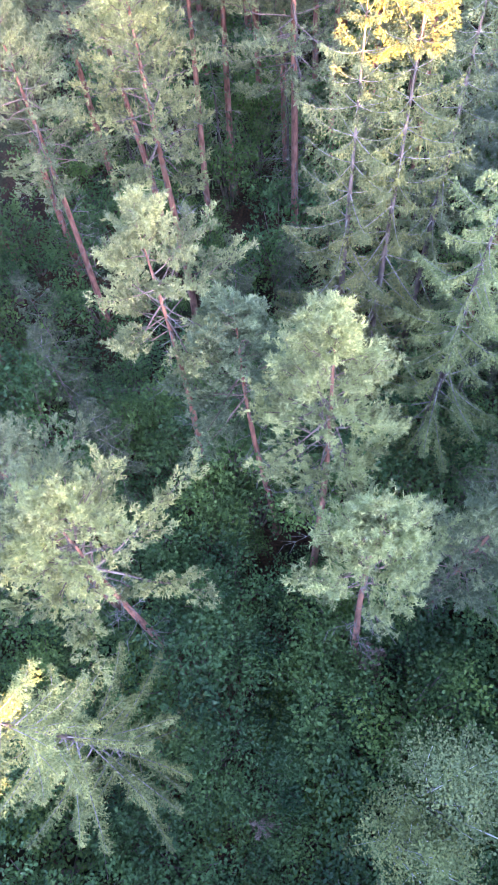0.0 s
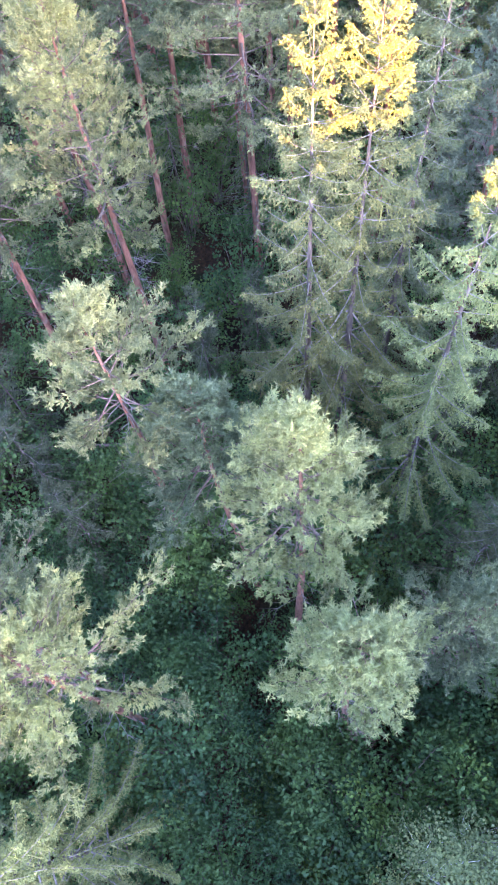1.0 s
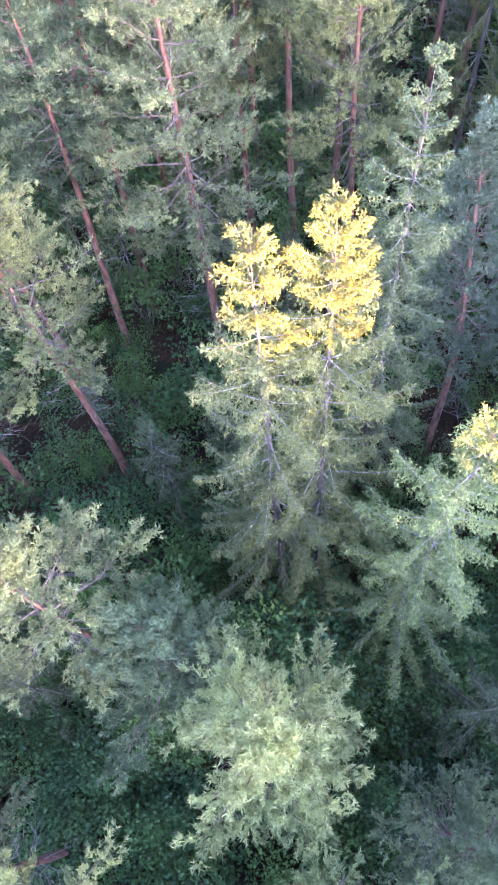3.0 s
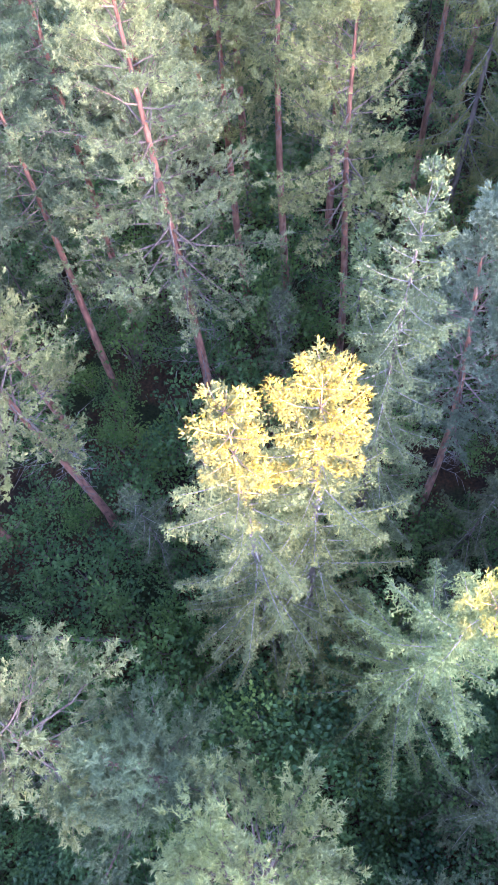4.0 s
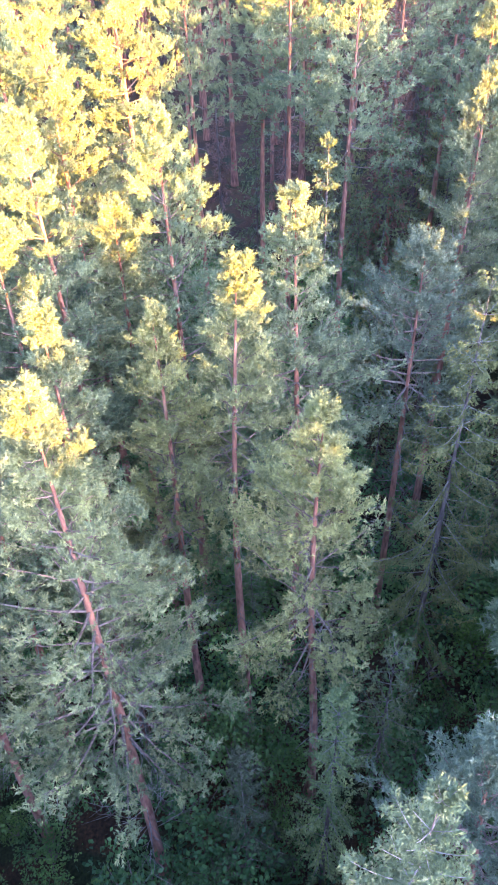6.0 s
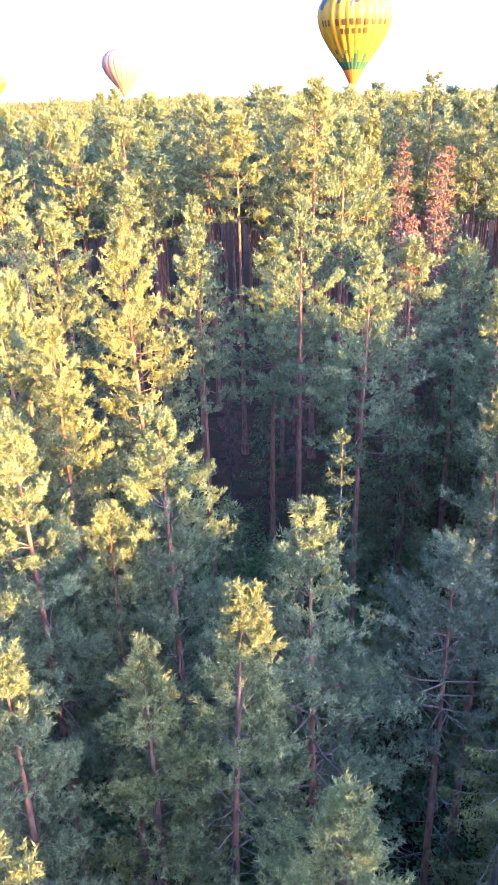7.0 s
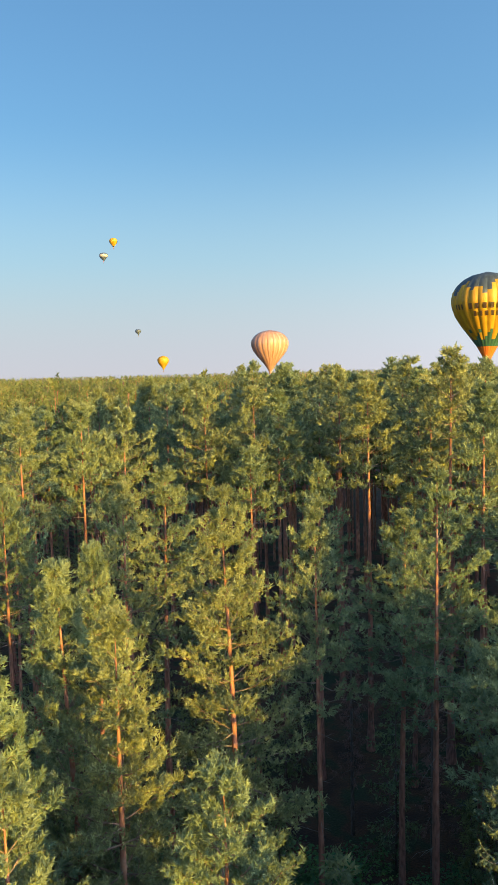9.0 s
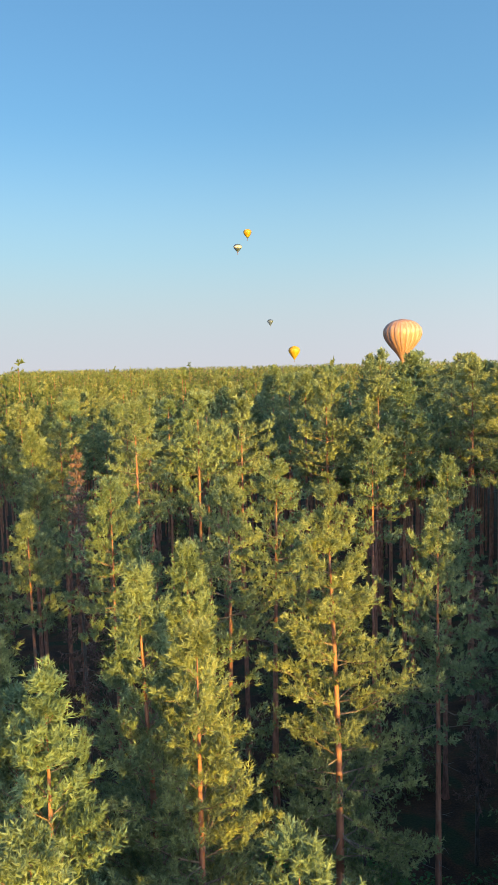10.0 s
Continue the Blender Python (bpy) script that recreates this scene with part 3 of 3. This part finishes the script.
# ---- the distant forest to the horizon, and an added sun-blocking forest behind and beside ----
DISTANT = leaf_material("distant_needles", (0.06, 0.098, 0.058), (0.12, 0.162, 0.080), (0.23, 0.265, 0.125), 0.06)
far = Heap()
for _ in range(2600):
    y = 130 + 420 * rng.uniform(0, 1) ** 1.5
    x = rng.uniform(-0.72 * y, 0.50 * y)
    coarse_tree(far, rng, x, y, rng.normal(20.6, 2.8) + (1.5 if x > 0 else 0), 22, 2.2)
for _ in range(5000):
    y = 520 + 3000 * rng.uniform(0, 1) ** 1.6
    x = rng.uniform(-0.78 * y, 0.55 * y)
    coarse_tree(far, rng, x, y, rng.normal(21.3, 1.8), 6, 3.4)
ob = new("distant_forest", far.mesh("distant_forest", [DISTANT, PINE_BARK]))
tagged(ob, "endless pine forest reaching to the horizon", "forest", kind="stuff")
side = Heap()
cells = {}


def sow(x, y, gap):
    """True, and remembers the place, if no other tree stands within gap."""
    a, b = int(x // 5), int(y // 5)
    for i in (a - 1, a, a + 1):
        for j in (b - 1, b, b + 1):
            if any((x - p) ** 2 + (y - q) ** 2 < gap * gap for p, q in cells.get((i, j), ())):
                return False
    cells.setdefault((a, b), []).append((x, y))
    return True


for x, y in placed:
    cells.setdefault((int(x // 5), int(y // 5)), []).append((x, y))
# added trees, mostly unseen, that keep the low sun off the near crowns
for k in range(27500):
    if k >= 26000:
        # an extra dense stand that stops stray sun patches
        x, y, gap = rng.uniform(15.5, 36), rng.uniform(-9, 5), 1.7
    elif k < 16000:
        x, y, gap = rng.uniform(-30, 62), rng.uniform(-50, 95), 2.6
        if x < 0.36 * (y - 22) + 8 and y > 0:
            gap = 3.2
    else:
        x, y, gap = rng.uniform(-80, 130), rng.uniform(-100, 130), 4.6
    inside = -14 < x < 15.5 and y > -6
    wedge = y > 20 and -0.62 * (y - 20) - 11 < x < 0.36 * (y - 22) + 8
    # heights per lane along the sun's direction decide which seen crowns lie in shade
    sun_lane = y + 0.9 * (x - 15.8)
    if not inside and not wedge and sow(x, y, gap):
        coarse_tree(side, rng, x, y, rng.normal(np.interp(sun_lane, [-13.5, -10.2, -9, 4.6, 5.6, 9.2, 10.4, 15, 17, 22, 23.5, 26, 32, 38], [17.6, 17.6, 23.6, 23.6, 20.1, 20.1, 22.4, 22.4, 21.3, 21.3, 21.5, 20.4, 19.4, 21.0]), 0.5), 150 if -32 < x < 34 and -18 < y < 60 else 48 if gap < 3 else 26, 2.0, 0.25, 4.6)
ob = new("surrounding_forest", side.mesh("surrounding_forest", [PINE_NEEDLES, PINE_BARK]))
tagged(ob, "added pine forest round about, mostly unseen, that blocks the low sun", "forest", kind="stuff")

# ---- undergrowth ----
BUSH_KINDS = [bush_meshes(700 + i, 2.6 + 0.4 * (i % 3), 1.5, 3900, 0.08, BUSH_LEAVES) for i in range(4)]
THIN_KINDS = [bush_meshes(710 + i, 2.6, 1.5, 1500, 0.115, BUSH_LEAVES) for i in range(3)]
BRIGHT_KINDS = [bush_meshes(720 + i, 2.6, 1.2, 2200, 0.085, BRIGHT_LEAVES) for i in range(2)]
spots = []
for _ in range(3000):
    x, y = rng.uniform(-12, 14), rng.uniform(-4, 34)
    if -2.6 < x < 0.6 and 25.3 < y < 28.2:
        continue
    if len(spots) < 330 and all((x - a) ** 2 + (y - b) ** 2 > 1.55 ** 2 for a, b in spots):
        spots.append((x, y))
        s = rng.uniform(0.85, 1.75) * (1.0 if y < 16 else 0.8)
        m = pose(x, y, 0, rz=rng.uniform(0, 360)) @ Matrix.Diagonal((s, s, s * rng.uniform(0.5, 1.9), 1))
        if rng.random() < 0.13:
            bush(m, BRIGHT_KINDS[int(rng.integers(0, 2))], "light green broad-leaved bush in the undergrowth")
        else:
            bush(m, BUSH_KINDS[int(rng.integers(0, 4))] if y < 17 else THIN_KINDS[int(rng.integers(0, 3))], "dark green broad-leaved bush in the undergrowth")
for x, y, s in ((2.9, 7.4, 1.0), (2.4, 6.2, 0.8), (3.1, 5.2, 0.8), (0.9, 12.2, 0.9)):
    bush(pose(x, y, 0, rz=x * 90) @ Matrix.Diagonal((s, s, s * 1.5, 1)), BRIGHT_KINDS[int(y) % 2], "light green broad-leaved bush in the undergrowth")
for _ in range(110):
    x, y, s = rng.uniform(-14, 15), rng.uniform(34, 62), rng.uniform(1.1, 2.2)
    bush(pose(x, y, 0, rz=rng.uniform(0, 360)) @ Matrix.Diagonal((s, s, s * 0.7, 1)), THIN_KINDS[int(rng.integers(0, 3))], "dark green broad-leaved bush in the undergrowth")
YOUNG = [spruce_meshes(800 + i, 9.0, 1.7, False, 0.06) for i in range(3)]
YOUNG_NEAR = [spruce_meshes(810 + i, 9.0, 1.7, True, 0.06, None, 0.3) for i in range(2)]
for k in range(190):
    y = rng.uniform(29, 112) if k < 110 else rng.uniform(36, 62)
    x = rng.uniform(-0.55 * (y - 18) - 5, 0.38 * (y - 15) + 6)
    s = rng.uniform(0.45, 1.15) if y < 45 else rng.uniform(0.7, 1.55)
    spruce(pose(x, y, 0, rz=rng.uniform(0, 360)) @ Matrix.Diagonal((s, s, s, 1)), YOUNG_NEAR[int(rng.integers(0, 2))] if y < 46 else YOUNG[int(rng.integers(0, 3))], "young dark spruce in the shade under the pines", "young spruces")

# dry red-brown spruces
DRY = [spruce_meshes(840 + i, 23.0, 1.7, False, 0.25, DEAD_NEEDLES) for i in range(2)]
for x, y, h in ((13.3, 70, 24.6), (14.6, 66, 24.0), (11.3, 56, 22.2), (-19.0, 64, 22.3), (16.5, 72, 24.0), (12.4, 62, 21.0), (6.5, 64, 17.0), (2.2, 68, 16.0)):
    s = h / 23.0
    spruce(pose(x, y, 0, rz=x * 40) @ Matrix.Diagonal((s, s, s, 1)), DRY[int(x) % 2], "dead spruce with dry red-brown needles", "dead spruces")
small_dry = spruce_meshes(860, 5.2, 1.3, True, 0.1, DRY_TWIGS)
spruce(pose(5.4, 8.3, 0), small_dry, "small dead brownish-grey spruce in the undergrowth", "dead spruces")
spruce(pose(2.8, 3.0, 0) @ Matrix.Diagonal((0.7, 0.7, 0.7, 1)), small_dry, "small dead brownish-grey spruce in the undergrowth", "dead spruces")

# birches beside the clearing
for i, (x, y, h, r) in enumerate(((7.4, 4.4, 13.6, 2.0), (6.7, 3.0, 10.5, 1.7), (8.6, 5.2, 11.0, 1.7))):
    me = bush_meshes(900 + i, h, r, 7500, 0.07, BIRCH_LEAVES, 9, BIRCH_BARK)
    bush(pose(x, y, 0, rz=i * 80), me, "pale green birch with thin white branches", "birch_tree", "tree", "birches")


def log(name, a, b, r, label):
    rg = np.random.default_rng(int(abs(a[0]) * 100))
    t = np.linspace(0, 1, 8)[:, None]
    path = np.array(a) * (1 - t) + np.array(b) * t + rg.normal(0, 0.03, (8, 3))
    hp = Heap()
    hp.add(*tube(path, np.linspace(r, r * 0.55, 8), 8))
    for i in range(9):
        p = path[rg.integers(1, 7)]
        hp.add(*tube(np.stack([p, p + rg.normal(0, 0.22, 3) + (0, 0, 0.12)]), [0.02, 0.006], 4))
    tagged(new(name, hp.mesh(name, LIMB_BARK, True)), label, "log", "fallen trunks")


log("fallen_trunk", (-3.9, 0.4, 0.3), (-0.7, 1.9, 0.6), 0.13, "fallen grey-brown pine trunk among the bushes")
log("fallen_trunk", (5.0, 6.4, 0.3), (6.6, 5.7, 0.4), 0.10, "fallen grey-brown pine trunk among the bushes")
log("fallen_trunk", (9.5, 8.3, 0.3), (11.2, 9.4, 0.4), 0.12, "fallen grey-brown pine trunk among the bushes")
log("fallen_trunk", (-7.6, 17.7, 1.2), (-1.1, 17.3, 3.6), 0.10, "thin pale dead stem leaning over the undergrowth")


# ---- hot-air balloons ----
def cloth(name, colour, rough=0.45):
    """Coated nylon: slight tone changes from panel to panel, and light passing through."""
    m, nt, b = material(name, rough)
    n = ramp(nt, noise_of(nt, 0.5, 3.0), [(0.3, tuple(c * 0.88 for c in colour)), (0.7, tuple(min(1, c * 1.08) for c in colour))])
    nt.links.new(n, b.inputs["Base Color"])
    tr = nt.nodes.new("ShaderNodeBsdfTranslucent")
    nt.links.new(n, tr.inputs[0])
    mix = nt.nodes.new("ShaderNodeMixShader")
    mix.inputs[0].default_value = 0.18
    nt.links.new(b.outputs[0], mix.inputs[1])
    nt.links.new(tr.outputs[0], mix.inputs[2])
    nt.links.new(mix.outputs[0], nt.nodes["Material Output"].inputs[0])
    return m


YELLOW = cloth("yellow_cloth", (0.46, 0.262, 0.012))
SLATE = cloth("slate_cloth", (0.054, 0.072, 0.094))
GREEN = cloth("green_cloth", (0.040, 0.115, 0.086))
ORANGE = cloth("orange_cloth", (0.540, 0.158, 0.022))
PINK = cloth("copper_pink_cloth", (0.39, 0.22, 0.165), 0.35)
PALE_PINK = cloth("pale_pink_cloth", (0.50, 0.33, 0.28), 0.35)
WHITE = cloth("white_cloth", (0.40, 0.40, 0.43))
BLUE_CLOTH = cloth("grey_blue_cloth", (0.09, 0.12, 0.20))
RED = cloth("red_cloth", (0.6, 0.07, 0.05))
INK = cloth("dark_ink", (0.07, 0.045, 0.025))
WICKER, wnt, wb = material("wicker", 0.8)
wnt.links.new(ramp(wnt, noise_of(wnt, 12, 3, (1, 1, 3)), [(0.35, (0.10, 0.045, 0.02)), (0.65, (0.30, 0.15, 0.07))]), wb.inputs["Base Color"])
STEEL, snt, sb = material("burner_steel", 0.35)
sb.inputs["Metallic"].default_value = 1.0
sb.inputs["Base Color"].default_value = (0.5, 0.5, 0.5, 1)
PROFILE_T = [0, 0.08, 0.16, 0.26, 0.38, 0.50, 0.60, 0.68, 0.77, 0.86, 0.93, 0.98, 1.0]
PROFILE_R = [0.09, 0.19, 0.30, 0.48, 0.70, 0.88, 0.97, 1.0, 0.965, 0.83, 0.62, 0.34, 0.02]


def envelope_point(t, a, radius, height, puff=0.0):
    r = radius * float(np.interp(t, PROFILE_T, PROFILE_R)) * (1 + puff)
    return (math.cos(a) * r, math.sin(a) * r, t * height)


def gore_mesh(i, n, radius, height, mats, paint, rows=26, cols=4):
    v, f, m = [], [], []
    for r in range(rows + 1):
        t = r / rows
        for c in range(cols + 1):
            x = c / cols
            a = (i + x) * 2 * math.pi / n
            v.append(envelope_point(t, a, radius, height, 0.045 * math.sin(math.pi * x) ** 0.8 * math.sin(math.pi * min(1, t * 1.02)) ** 0.5))
    for r in range(rows):
        for c in range(cols):
            a = r * (cols + 1) + c
            f += [(a, a + 1, a + cols + 2), (a, a + cols + 2, a + cols + 1)]
            m += [paint(i, (r + 0.5) / rows, c)] * 2
    return mesh_of("gore", v, f, mats, m, True)


def box_mesh(name, x, y, z, z0, mat, bevel=0.05):
    bm = bmesh.new()
    bmesh.ops.create_cube(bm, size=1.0, matrix=Matrix.Translation((0, 0, z0 + z / 2)) @ Matrix.Diagonal((x, y, z, 1)))
    bmesh.ops.bevel(bm, geom=bm.edges[:], offset=bevel, segments=2, affect="EDGES")
    me = bpy.data.meshes.new(name)
    bm.to_mesh(me)
    bm.free()
    me.materials.append(mat)
    return me


def balloon(place, radius, height, n, mats, paint, label, cols=4, rows=26, plain=False):
    """Balloon with its gores, skirt, cables, burner and basket; its origin is the basket's foot."""
    b = thing("hot_air_balloon", place, label, "balloon", "balloons in the sky")
    lift_by = 4.2
    shared = None
    for i in range(n):
        if plain:
            shared = shared or gore_mesh(0, n, radius, height, mats, paint, rows, cols)
            g = part("gore", shared, b)
            g.matrix_basis = pose(0, 0, lift_by, rz=i * 360.0 / n)
        else:
            g = part("gore", gore_mesh(i, n, radius, height, mats, paint, rows, cols), b)
            g.matrix_basis = pose(0, 0, lift_by)
    w = max(1.1, radius * 0.13)
    sk = Heap()
    sk.add(*tube([(0, 0, lift_by - 1.1), (0, 0, lift_by + 0.05)], [radius * 0.075, radius * 0.09], 16))
    part("skirt", sk.mesh("skirt", mats[-1]), b)
    bk = part("basket", box_mesh("basket", w * 1.5, w, 1.15, 0.0, WICKER, 0.08), b, "woven wicker basket")
    part("padded_rim", box_mesh("padded_rim", w * 1.58, w * 1.08, 0.12, 1.12, INK, 0.05), bk)
    part("burner", box_mesh("burner", 0.5, 0.5, 0.5, 2.2, STEEL, 0.06), b)
    for sx in (-1, 1):
        for sy in (-1, 1):
            c = Heap()
            c.add(*tube([(sx * w * 0.7, sy * w * 0.45, 1.15), (sx * 0.3, sy * 0.3, 2.3), (sx * radius * 0.06, sy * radius * 0.06, lift_by)], [0.03, 0.03, 0.03], 4))
            part("cable", c.mesh("cable", INK), b)
    return b


def paint_city(i, t, c):
    """Slate crown with stepped edge, yellow middle, green foot with yellow blocks, orange mouth."""
    steps = (0.80, 0.74, 0.78, 0.86, 0.90, 0.82, 0.76, 0.80)
    k = (i * 4 + c) // 2
    if t < 0.165:
        return 3
    if t > steps[k % 8]:
        return 1
    if t < 0.25 + 0.11 * ((k * 5) % 4) / 3:
        return 0 if 0.22 < t < 0.29 and k % 5 in (1, 2) else 2
    return 0


big = balloon(pose(28.9, 230.7, 24.1, rz=8), 8.8, 22.4, 24, [YELLOW, SLATE, GREEN, ORANGE], paint_city, "yellow hot-air balloon with a slate crown, green foot and orange mouth")


def word_bar(a0, a1, t0, t1):
    v, f = [], []
    k = 3
    for r in range(3):
        for c in range(k + 1):
            v.append(envelope_point(t0 + (t1 - t0) * r / 2, radians(a0 + (a1 - a0) * c / k), 8.8, 22.4, 0.055))
    for r in range(2):
        for c in range(k):
            a = r * (k + 1) + c
            f += [(a, a + 1, a + k + 2), (a, a + k + 2, a + k + 1)]
    ob = part("letter_bar", mesh_of("letter_bar", v, f, INK, smooth=True), big, "dark bar painted on the yellow cloth")
    ob.matrix_basis = pose(0, 0, 4.2)


FACING = math.degrees(math.atan2(25.0 - 230.7, 4.5 - 28.9)) - 8
for first, last, low, high, count in ((-58, -38, 0.567, 0.625, 3), (-30, 62, 0.567, 0.628, 8), (-23, 26, 0.487, 0.54, 5)):
    step = (last - first) / count
    for k in range(count):
        word_bar(FACING + first + step * k, FACING + first + step * (k + 0.5), low, high)

balloon(pose(-52.4, 385.5, 22.4), 8.7, 19.6, 20, [PINK, PALE_PINK, PINK], lambda i, t, c: 1 if c == 1 and t > 0.3 else 0, "plain copper-pink hot-air balloon over the forest", plain=True)
balloon(pose(-385.7, 1300, 29.0), 9.8, 24.0, 12, [YELLOW, SLATE], lambda i, t, c: 0, "small far yellow hot-air balloon over the trees", 2, 12, True)
balloon(pose(-653.0, 1800, 328.0), 9.8, 23.0, 12, [YELLOW, SLATE, ORANGE], lambda i, t, c: 1 if t < 0.14 or (i % 6 == 0 and 0.45 < t < 0.7) else 0, "far yellow hot-air balloon high in the sky", 2, 12)
balloon(pose(-641.0, 1700, 281.0), 9.8, 20.0, 12, [BLUE_CLOTH, WHITE, RED], lambda i, t, c: 1 if 0.5 < t < 0.76 else 0, "far white and grey-blue hot-air balloon high in the sky", 2, 12)
balloon(pose(-803.5, 2400, 148.0), 9.5, 20.0, 12, [BLUE_CLOTH, SLATE], lambda i, t, c: 0, "far grey-blue hot-air balloon low in the sky", 2, 12, True)
